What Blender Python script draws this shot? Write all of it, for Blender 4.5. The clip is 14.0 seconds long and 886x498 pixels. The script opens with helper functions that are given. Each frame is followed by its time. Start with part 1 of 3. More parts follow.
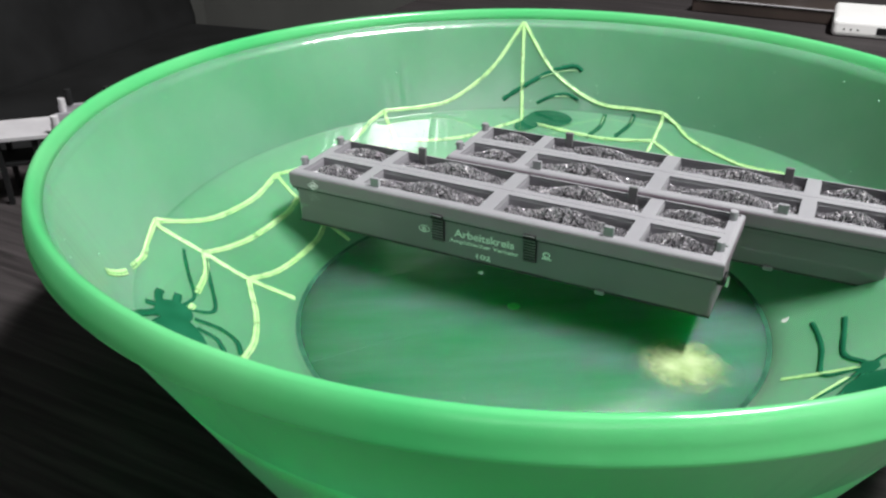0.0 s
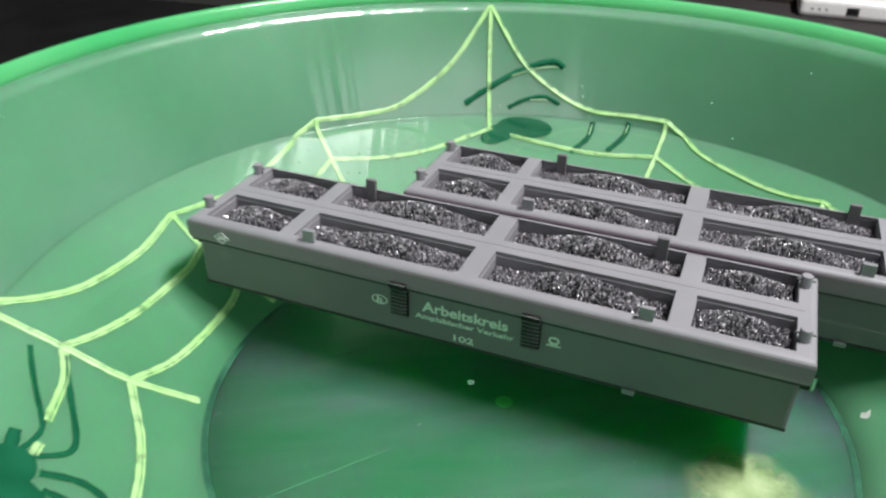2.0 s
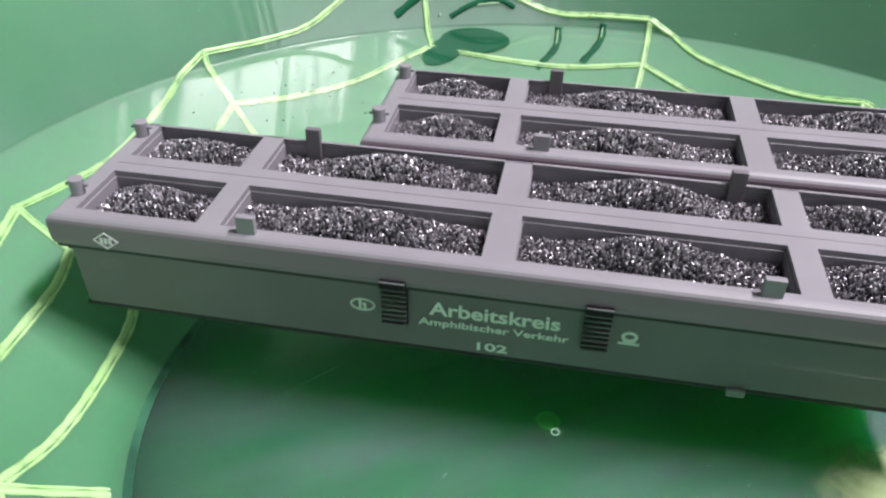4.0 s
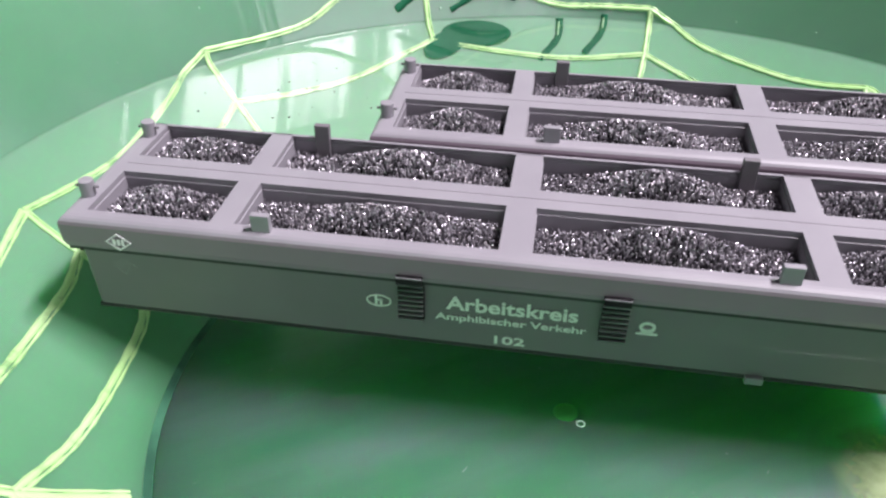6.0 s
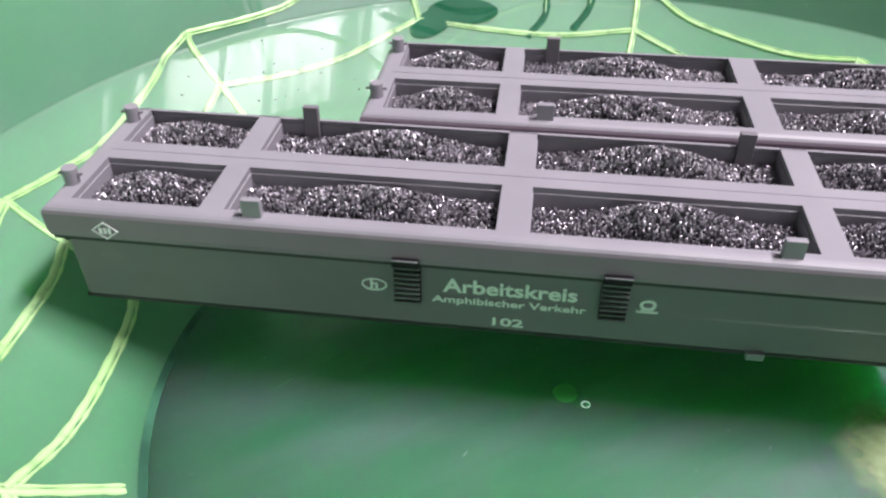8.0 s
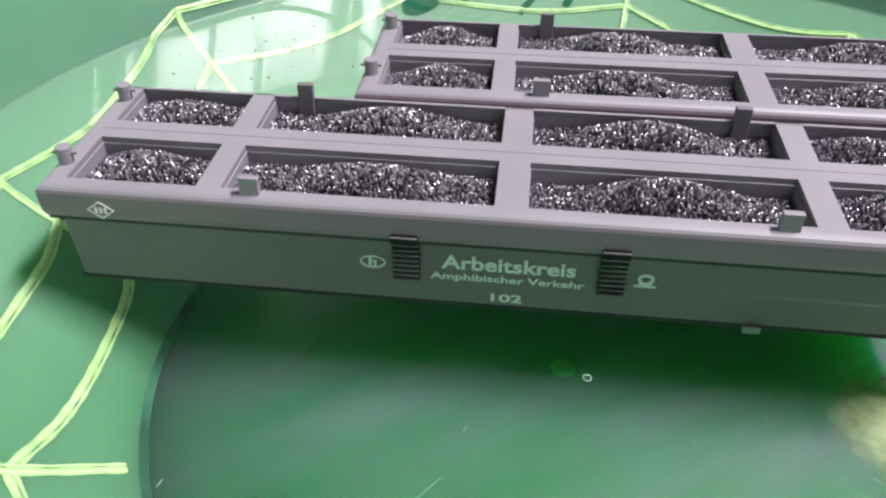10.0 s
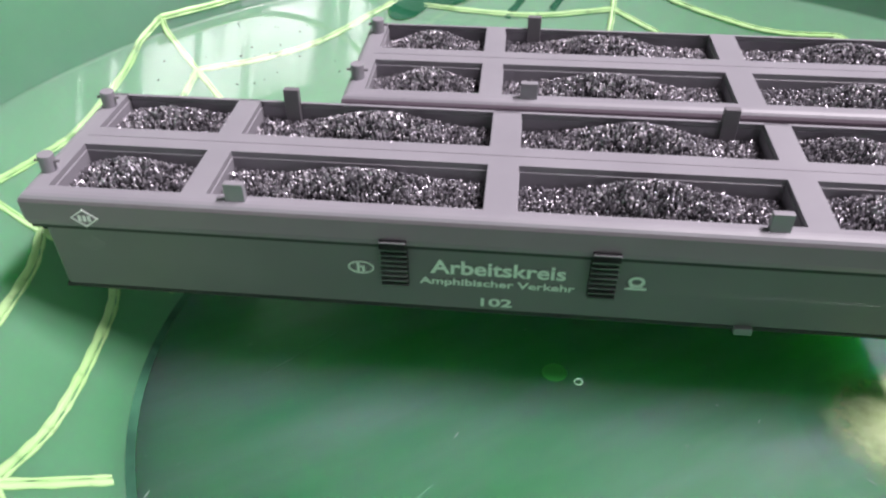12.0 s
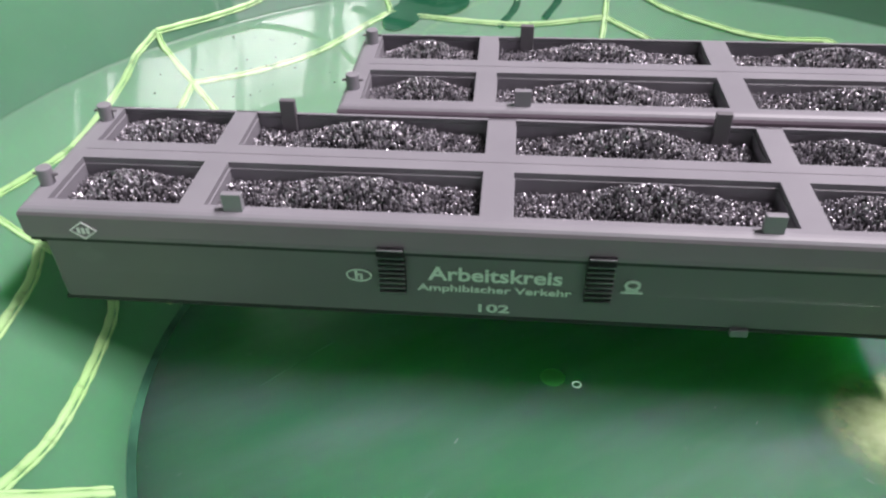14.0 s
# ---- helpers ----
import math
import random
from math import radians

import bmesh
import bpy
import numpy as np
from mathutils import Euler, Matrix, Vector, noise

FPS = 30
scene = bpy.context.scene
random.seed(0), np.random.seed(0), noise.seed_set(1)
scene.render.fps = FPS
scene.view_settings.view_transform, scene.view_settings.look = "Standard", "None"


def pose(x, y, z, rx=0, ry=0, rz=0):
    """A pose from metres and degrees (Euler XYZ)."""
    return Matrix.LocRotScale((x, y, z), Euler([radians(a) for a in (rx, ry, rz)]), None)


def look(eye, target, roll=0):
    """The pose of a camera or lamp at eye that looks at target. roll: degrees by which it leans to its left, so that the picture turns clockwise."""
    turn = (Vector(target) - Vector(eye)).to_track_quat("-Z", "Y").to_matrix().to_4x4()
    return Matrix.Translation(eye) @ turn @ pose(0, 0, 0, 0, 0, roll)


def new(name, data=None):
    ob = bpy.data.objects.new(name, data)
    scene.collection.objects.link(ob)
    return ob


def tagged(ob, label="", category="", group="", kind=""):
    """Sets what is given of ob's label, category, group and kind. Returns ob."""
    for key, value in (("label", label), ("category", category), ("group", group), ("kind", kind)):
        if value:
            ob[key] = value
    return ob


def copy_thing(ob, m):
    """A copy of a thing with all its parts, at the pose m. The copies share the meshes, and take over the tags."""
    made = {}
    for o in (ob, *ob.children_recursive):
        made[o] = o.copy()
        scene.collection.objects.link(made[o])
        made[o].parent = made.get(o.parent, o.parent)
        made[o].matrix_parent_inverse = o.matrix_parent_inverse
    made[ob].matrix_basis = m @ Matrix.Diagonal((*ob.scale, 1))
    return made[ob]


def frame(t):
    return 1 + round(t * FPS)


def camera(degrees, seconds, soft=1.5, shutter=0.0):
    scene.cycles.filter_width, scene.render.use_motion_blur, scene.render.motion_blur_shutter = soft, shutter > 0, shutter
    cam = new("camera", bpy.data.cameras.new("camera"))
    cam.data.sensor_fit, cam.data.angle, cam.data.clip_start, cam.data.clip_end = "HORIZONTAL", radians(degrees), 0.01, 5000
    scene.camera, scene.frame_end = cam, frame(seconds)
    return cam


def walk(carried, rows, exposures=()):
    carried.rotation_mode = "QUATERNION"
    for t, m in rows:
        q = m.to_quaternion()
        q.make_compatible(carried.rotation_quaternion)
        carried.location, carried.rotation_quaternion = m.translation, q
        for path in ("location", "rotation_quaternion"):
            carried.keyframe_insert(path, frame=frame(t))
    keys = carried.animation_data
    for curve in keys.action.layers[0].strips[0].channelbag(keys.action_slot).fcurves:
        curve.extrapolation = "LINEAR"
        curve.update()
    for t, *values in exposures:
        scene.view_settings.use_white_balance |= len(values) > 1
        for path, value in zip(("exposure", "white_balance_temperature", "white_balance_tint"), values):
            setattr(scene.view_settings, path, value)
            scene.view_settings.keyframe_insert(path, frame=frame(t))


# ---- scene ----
cam = camera(57.1, 14.0, soft=2.4, shutter=0.6)
PATH = [
    (0, (0.11359, -0.26910, 0.19464), (0.02442, -0.09735, 0.09001), -0.41),
    (0.5, (0.11071, -0.26425, 0.18910), (0.02174, -0.09193, 0.08522), -0.94),
    (1, (0.09387, -0.25290, 0.18709), (0.00933, -0.08056, 0.07962), 0.24),
    (1.5, (0.06547, -0.21692, 0.17873), (-0.01116, -0.04045, 0.07203), 1.63),
    (2, (0.06131, -0.19128, 0.17887), (-0.00758, -0.01431, 0.06781), 1.43),
    (2.5, (0.03895, -0.16551, 0.17837), (-0.01865, 0.00589, 0.05304), 1.23),
    (3, (0.01611, -0.14509, 0.15955), (-0.02790, 0.03286, 0.03791), 2.79),
    (3.5, (0.01150, -0.13643, 0.14937), (-0.02135, 0.04099, 0.02352), 1.70),
    (6, (0.00628, -0.13689, 0.14906), (-0.02216, 0.03974, 0.02103), 0.28),
    (6.5, (0.00524, -0.13596, 0.14811), (-0.02108, 0.03938, 0.01788), 0.16),
    (7, (0.00441, -0.13545, 0.14744), (-0.02084, 0.03992, 0.01704), 0.23),
    (7.5, (0.00436, -0.13454, 0.14674), (-0.01951, 0.04137, 0.01679), 0.21),
    (8, (0.00371, -0.13507, 0.14699), (-0.02007, 0.03961, 0.01538), -0.14),
    (8.5, (0.00326, -0.13540, 0.14628), (-0.02092, 0.03715, 0.01196), -0.66),
    (9, (0.00225, -0.13544, 0.14634), (-0.02019, 0.03597, 0.01026), -0.38),
    (11.5, (0.00145, -0.13645, 0.14646), (-0.01691, 0.03646, 0.01169), -0.08),
    (12, (0.00189, -0.13489, 0.14524), (-0.01567, 0.03841, 0.01085), -0.11),
    (12.5, (0.00073, -0.13577, 0.14557), (-0.01483, 0.03817, 0.01177), 0.01),
    (13, (-0.00006, -0.13552, 0.14567), (-0.01464, 0.03829, 0.01158), 0.12),
    (13.5, (0.00096, -0.13627, 0.14500), (-0.01478, 0.03813, 0.01181), -0.35),
    (14, (0.00195, -0.13626, 0.14534), (-0.01486, 0.03889, 0.01328), -0.77),
]
EXPOSURES = [(0.0, 0.02, 6500, 0), (1.5, -0.16, 6500, -2), (2.5, -0.34, 6450, 6), (3.5, -0.28, 6400, 12), (6.0, 0.01, 6400, 20), (7.5, -0.03, 6400, 20), (9.0, -0.1, 6450, 17), (12.0, -0.19, 6450, 20), (14.0, -0.35, 6500, 19)]
walk(cam, [(t, look(eye, target, roll)) for t, eye, target, roll in PATH], EXPOSURES)

# ---- light ----
world = bpy.data.worlds.new("room_air")
world.use_nodes = True
world.node_tree.nodes["Background"].inputs["Color"].default_value = (0.9, 0.95, 0.9, 1)
world.node_tree.nodes["Background"].inputs["Strength"].default_value = 0.008
scene.world = world


def area_lamp(name, eye, target, size, watts, colour):
    data = bpy.data.lights.new(name, "AREA")
    data.shape, data.energy, data.color = "RECTANGLE", watts, colour
    data.size, data.size_y = size
    ob = new(name, data)
    ob.matrix_world = look(eye, target)
    return ob


area_lamp("pendant_lamp_light", (0.55, 0.10, 1.22), (0.0, 0.0, 0.03), (0.46, 0.10), 36.0, (1.0, 0.95, 0.965))
# Added soft overhead fill that lifts the shadows; no such lamp is in view.
area_lamp("overhead_fill_light", (0.20, -0.30, 1.76), (0.20, -0.30, 0.0), (1.1, 1.1), 2.2, (1.0, 0.95, 0.98))
# Added fill from the front right for the hull sides; its source is unseen.
area_lamp("front_fill_light", (1.05, -1.30, 0.70), (0.0, 0.0, 0.06), (2.0, 0.45), 4.3, (1.0, 0.93, 0.99))
scene.view_settings.exposure = 0.0

CM = 0.01
DECK = 6.2           # height of the barge decks over the table, cm
WATER = DECK - 0.75  # water level, cm


# ---- materials ----
def material(name):
    m = bpy.data.materials.new(name)
    m.use_nodes = True
    nt = m.node_tree
    return m, nt, nt.nodes["Principled BSDF"]


def node(nt, kind, **inputs):
    n = nt.nodes.new(kind)
    for key, value in inputs.items():
        n.inputs[key].default_value = value
    return n


def noise_ramp(nt, scale, low, high, detail=4.0, lo=0.35, hi=0.65, coord="Object"):
    tc = nt.nodes.new("ShaderNodeTexCoord")
    nz = node(nt, "ShaderNodeTexNoise", Scale=scale, Detail=detail)
    ramp = nt.nodes.new("ShaderNodeValToRGB")
    ramp.color_ramp.elements[0].position, ramp.color_ramp.elements[1].position = lo, hi
    ramp.color_ramp.elements[0].color, ramp.color_ramp.elements[1].color = (*low, 1), (*high, 1)
    nt.links.new(tc.outputs[coord], nz.inputs["Vector"])
    nt.links.new(nz.outputs["Fac"], ramp.inputs["Fac"])
    return ramp, nz


def bumped(nt, bsdf, scale, strength, distance):
    tc = nt.nodes.new("ShaderNodeTexCoord")
    nz = node(nt, "ShaderNodeTexNoise", Scale=scale, Detail=6.0)
    bp = node(nt, "ShaderNodeBump", Strength=strength, Distance=distance)
    nt.links.new(tc.outputs["Object"], nz.inputs["Vector"])
    nt.links.new(nz.outputs["Fac"], bp.inputs["Height"])
    nt.links.new(bp.outputs["Normal"], bsdf.inputs["Normal"])


def plain(name, low, high, rough, scale, metal=0.0, bump=0.0, coat=0.0):
    m, nt, bsdf = material(name)
    ramp, _ = noise_ramp(nt, scale, low, high)
    nt.links.new(ramp.outputs["Color"], bsdf.inputs["Base Color"])
    bsdf.inputs["Roughness"].default_value, bsdf.inputs["Metallic"].default_value = rough, metal
    bsdf.inputs["Coat Weight"].default_value = coat
    if bump:
        bumped(nt, bsdf, scale * 6, bump, 0.0004)
    return m


def bowl_plastic(name, low, high, scatter, rough, stretch=None, glow=0.45, spread=0.0):
    """Translucent dyed plastic: part of the light goes through."""
    m, nt, bsdf = material(name)
    ramp, cloud = noise_ramp(nt, 14.0, low, high, 5.0, 0.3, 0.7)
    if stretch:
        mp = nt.nodes.new("ShaderNodeMapping")
        mp.vector_type = "TEXTURE"
        mp.inputs["Scale"].default_value, mp.inputs["Rotation"].default_value = stretch, (0, 0, 0.75)
        tc = nt.nodes.new("ShaderNodeTexCoord")
        nt.links.new(tc.outputs["Object"], mp.inputs["Vector"])
        nt.links.new(mp.outputs["Vector"], cloud.inputs["Vector"])
        cloud.inputs["Scale"].default_value, cloud.inputs["Detail"].default_value = 3.0, 9.0
    nt.links.new(ramp.outputs["Color"], bsdf.inputs["Base Color"])
    bsdf.inputs["Roughness"].default_value = rough
    through_light = nt.nodes.new("ShaderNodeBsdfTranslucent")
    tint = nt.nodes.new("ShaderNodeGamma")
    tint.inputs["Gamma"].default_value = glow
    nt.links.new(ramp.outputs["Color"], tint.inputs["Color"])
    nt.links.new(tint.outputs["Color"], through_light.inputs["Color"])
    mix = node(nt, "ShaderNodeMixShader", Fac=scatter)
    nt.links.new(bsdf.outputs["BSDF"], mix.inputs[1])
    nt.links.new(through_light.outputs["BSDF"], mix.inputs[2])
    nt.links.new(mix.outputs["Shader"], nt.nodes["Material Output"].inputs["Surface"])
    bsdf.inputs["Subsurface Weight"].default_value = spread
    bsdf.inputs["Subsurface Radius"].default_value = (0.25, 1.0, 0.45)
    bsdf.inputs["Subsurface Scale"].default_value = 0.022
    bumped(nt, bsdf, 260.0, 0.09, 0.0003)
    return m


def wet_film(mat):
    """A glossy film with runs down the slope, on the wall above the water."""
    nt = mat.node_tree
    bsdf = nt.nodes["Principled BSDF"]
    tc = nt.nodes.new("ShaderNodeTexCoord")
    turn = nt.nodes.new("ShaderNodeTexGradient")
    turn.gradient_type = "RADIAL"
    runs = nt.nodes.new("ShaderNodeTexNoise")
    runs.noise_dimensions = "1D"
    runs.inputs["Scale"].default_value, runs.inputs["Detail"].default_value = 42.0, 3.0
    bp = node(nt, "ShaderNodeBump", Strength=0.4, Distance=0.003)
    xyz = nt.nodes.new("ShaderNodeSeparateXYZ")
    level = node(nt, "ShaderNodeMapRange")
    level.inputs["From Min"].default_value, level.inputs["From Max"].default_value = (WATER - 0.02) * CM, (WATER + 0.05) * CM
    nt.links.new(tc.outputs["Object"], turn.inputs["Vector"])
    nt.links.new(turn.outputs["Fac"], runs.inputs["W"])
    nt.links.new(runs.outputs["Fac"], bp.inputs["Height"])
    nt.links.new(bp.outputs["Normal"], bsdf.inputs["Coat Normal"])
    nt.links.new(tc.outputs["Object"], xyz.inputs["Vector"])
    nt.links.new(xyz.outputs["Z"], level.inputs["Value"])
    level.inputs["To Max"].default_value = 1.0
    nt.links.new(level.outputs["Result"], bsdf.inputs["Coat Weight"])
    bsdf.inputs["Coat Roughness"].default_value = 0.15
    bsdf.inputs["Coat IOR"].default_value = 2.6


GREEN = bowl_plastic("green_bowl_plastic", (0.12, 0.47, 0.22), (0.23, 0.60, 0.345), 0.36, 0.52, None, 0.65, 0.6)
GREEN.node_tree.nodes["Principled BSDF"].inputs["Specular IOR Level"].default_value = 1.0
GREEN.node_tree.nodes["Principled BSDF"].inputs["Sheen Weight"].default_value = 0.2
GREEN.node_tree.nodes["Principled BSDF"].inputs["Sheen Roughness"].default_value = 0.6
wet_film(GREEN)
TEAL = bowl_plastic("smoky_green_base_plastic", (0.045, 0.285, 0.11), (0.118, 0.325, 0.195), 0.08, 0.42, (0.16, 0.03, 1.0), 0.5, 1.0)
TEAL.node_tree.nodes["Principled BSDF"].inputs["Subsurface Scale"].default_value = 0.16
TEAL.node_tree.nodes["Principled BSDF"].inputs["Subsurface Radius"].default_value = (0.06, 1.0, 0.15)
GREEN_RIM = bowl_plastic("green_rim_plastic", (0.11, 0.74, 0.25), (0.26, 0.86, 0.38), 0.5, 0.2, None, 0.4)
GREEN_RIM.node_tree.nodes["Principled BSDF"].inputs["Coat Weight"].default_value = 1.0
GREEN_RIM.node_tree.nodes["Principled BSDF"].inputs["Coat Roughness"].default_value = 0.13
bumped(GREEN_RIM.node_tree, GREEN_RIM.node_tree.nodes["Principled BSDF"], 70.0, 0.35, 0.0012)
PRINT_LIGHT = plain("light_green_print", (0.30, 0.55, 0.30), (0.40, 0.62, 0.38), 0.4, 80)
PRINT_DARK = plain("dark_green_print", (0.004, 0.10, 0.045), (0.012, 0.14, 0.07), 0.8, 80)
PRINT_DARK.node_tree.nodes["Principled BSDF"].inputs["Specular IOR Level"].default_value = 0.2
SCRATCH = plain("pale_scratch", (0.10, 0.31, 0.19), (0.14, 0.36, 0.235), 0.5, 90)
LINT = plain("pale_lint", (0.16, 0.33, 0.24), (0.34, 0.50, 0.40), 0.8, 200)
SEAM = plain("seam_shade_plastic", (0.012, 0.085, 0.05), (0.045, 0.19, 0.11), 0.75, 140)
SPOT = bowl_plastic("bright_green_mark", (0.10, 0.86, 0.16), (0.14, 0.92, 0.22), 0.5, 0.4)
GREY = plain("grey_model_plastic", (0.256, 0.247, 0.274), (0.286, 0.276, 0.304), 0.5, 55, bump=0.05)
# Darker copy of GREY: side shade and less green bounce put into the colour.
GREY_SHADED = plain("grey_shaded_plastic", (0.213, 0.168, 0.205), (0.237, 0.188, 0.229), 0.42, 40, bump=0.04)
GREY_DARK = plain("dark_hold_plastic", (0.15, 0.14, 0.155), (0.18, 0.168, 0.186), 0.5, 60)
SHADE_LINE = plain("dark_shade_line", (0.03, 0.029, 0.031), (0.05, 0.048, 0.051), 0.6, 60)
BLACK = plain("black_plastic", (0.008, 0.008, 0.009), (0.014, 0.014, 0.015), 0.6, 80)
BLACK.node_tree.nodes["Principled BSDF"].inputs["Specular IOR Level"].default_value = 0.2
# Paler than the black ladder: light on its upper edges, put into the colour.
RUNG = plain("lit_rung_plastic", (0.16, 0.16, 0.17), (0.28, 0.27, 0.29), 0.35, 150)
WHITE_INK = plain("light_grey_ink", (0.93, 0.88, 0.92), (0.96, 0.92, 0.95), 0.5, 120)
STEEL = plain("bright_metal", (0.6, 0.6, 0.6), (0.7, 0.7, 0.7), 0.15, 90, metal=1.0)
WHITE = plain("white_plastic", (0.84, 0.82, 0.83), (0.9, 0.88, 0.89), 0.35, 30)
PALE = plain("pale_painted_board", (0.42, 0.40, 0.43), (0.52, 0.50, 0.53), 0.5, 40)
BROWN = plain("dark_brown_box", (0.03, 0.022, 0.02), (0.05, 0.036, 0.032), 0.4, 25)
WALL = plain("dim_wall_paint", (0.05, 0.05, 0.055), (0.065, 0.065, 0.07), 0.8, 3)
PAINT = plain("pale_wall_paint", (0.27, 0.27, 0.26), (0.33, 0.33, 0.32), 0.8, 3)
CLOTH = plain("black_upholstery", (0.008, 0.008, 0.009), (0.02, 0.02, 0.022), 0.8, 9)


def worn_print(name, low, high):
    """Ink that has come off in streaks, so that the green shows through."""
    m, nt, bsdf = material(name)
    ramp, _ = noise_ramp(nt, 60, low, high)
    nt.links.new(ramp.outputs["Color"], bsdf.inputs["Base Color"])
    bsdf.inputs["Roughness"].default_value = 0.3
    clear = nt.nodes.new("ShaderNodeBsdfTransparent")
    wear, _ = noise_ramp(nt, 170, (0, 0, 0), (1, 1, 1), 8.0, 0.15, 0.45)
    mix = nt.nodes.new("ShaderNodeMixShader")
    nt.links.new(wear.outputs["Color"], mix.inputs["Fac"])
    nt.links.new(clear.outputs["BSDF"], mix.inputs[1])
    nt.links.new(bsdf.outputs["BSDF"], mix.inputs[2])
    nt.links.new(mix.outputs["Shader"], nt.nodes["Material Output"].inputs["Surface"])
    return m


PRINT = worn_print("pale_yellow_green_print", (0.52, 0.86, 0.36), (0.64, 0.93, 0.48))


def patch_material(cx, cy, radius):
    """A pale blot that thins out raggedly towards its edge."""
    m, nt, bsdf = material("pale_patch_print")
    ramp, _ = noise_ramp(nt, 150, (0.36, 0.47, 0.22), (0.56, 0.66, 0.38), 8.0)
    nt.links.new(ramp.outputs["Color"], bsdf.inputs["Base Color"])
    bsdf.inputs["Roughness"].default_value = 0.7
    tc = nt.nodes.new("ShaderNodeTexCoord")
    away = nt.nodes.new("ShaderNodeVectorMath")
    away.operation = "DISTANCE"
    away.inputs[1].default_value = (cx, cy, FLOOR_PATCH)
    nz = node(nt, "ShaderNodeTexNoise", Scale=190.0, Detail=10.0, Roughness=0.62)
    rag = nt.nodes.new("ShaderNodeMath")
    rag.operation = "MULTIPLY_ADD"
    rag.inputs[1].default_value = radius * 1.3
    fade = node(nt, "ShaderNodeMapRange")
    fade.inputs["From Min"].default_value, fade.inputs["From Max"].default_value = radius * 2.15, radius * 1.1
    clear = nt.nodes.new("ShaderNodeBsdfTransparent")
    mix = nt.nodes.new("ShaderNodeMixShader")
    nt.links.new(tc.outputs["Object"], away.inputs[0])
    nt.links.new(tc.outputs["Object"], nz.inputs["Vector"])
    nt.links.new(nz.outputs["Fac"], rag.inputs[0])
    nt.links.new(away.outputs["Value"], rag.inputs[2])
    nt.links.new(rag.outputs["Value"], fade.inputs["Value"])
    nt.links.new(fade.outputs["Result"], mix.inputs["Fac"])
    nt.links.new(clear.outputs["BSDF"], mix.inputs[1])
    nt.links.new(bsdf.outputs["BSDF"], mix.inputs[2])
    nt.links.new(mix.outputs["Shader"], nt.nodes["Material Output"].inputs["Surface"])
    return m


FLOOR_PATCH = 2.19 * CM
PATCH_X, PATCH_Y = 6.4, 0.05
PATCH = patch_material(PATCH_X * CM, PATCH_Y * CM, 0.0115)


def coal_material():
    m, nt, bsdf = material("dark_glittering_ore")
    geo = nt.nodes.new("ShaderNodeNewGeometry")
    ramp = nt.nodes.new("ShaderNodeValToRGB")
    ramp.color_ramp.elements[0].color, ramp.color_ramp.elements[1].color = (0.05, 0.047, 0.055, 1), (0.74, 0.71, 0.76, 1)
    ramp.color_ramp.elements.new(0.45).color = (0.30, 0.29, 0.32, 1)
    nt.links.new(geo.outputs["Random Per Island"], ramp.inputs["Fac"])
    nt.links.new(ramp.outputs["Color"], bsdf.inputs["Base Color"])
    bsdf.inputs["Roughness"].default_value, bsdf.inputs["Metallic"].default_value = 0.42, 0.85
    return m


ORE = coal_material()


def wood_material():
    m, nt, bsdf = material("dark_stained_wood")
    tc = nt.nodes.new("ShaderNodeTexCoord")
    mp = nt.nodes.new("ShaderNodeMapping")
    mp.inputs["Rotation"].default_value = (0, 0, 0.35)
    mp.inputs["Scale"].default_value = (6, 120, 1)
    nz = node(nt, "ShaderNodeTexNoise", Scale=2.0, Detail=7.0, Distortion=0.6)
    ramp = nt.nodes.new("ShaderNodeValToRGB")
    ramp.color_ramp.elements[0].position, ramp.color_ramp.elements[1].position = 0.35, 0.7
    ramp.color_ramp.elements[0].color, ramp.color_ramp.elements[1].color = (0.019, 0.016, 0.017, 1), (0.052, 0.044, 0.047, 1)
    bp = node(nt, "ShaderNodeBump", Strength=0.25, Distance=0.0006)
    nt.links.new(tc.outputs["Object"], mp.inputs["Vector"])
    nt.links.new(mp.outputs["Vector"], nz.inputs["Vector"])
    nt.links.new(nz.outputs["Fac"], ramp.inputs["Fac"])
    nt.links.new(nz.outputs["Fac"], bp.inputs["Height"])
    nt.links.new(ramp.outputs["Color"], bsdf.inputs["Base Color"])
    nt.links.new(bp.outputs["Normal"], bsdf.inputs["Normal"])
    bsdf.inputs["Roughness"].default_value = 0.65
    bsdf.inputs["Specular IOR Level"].default_value = 0.3
    return m


WOOD = wood_material()


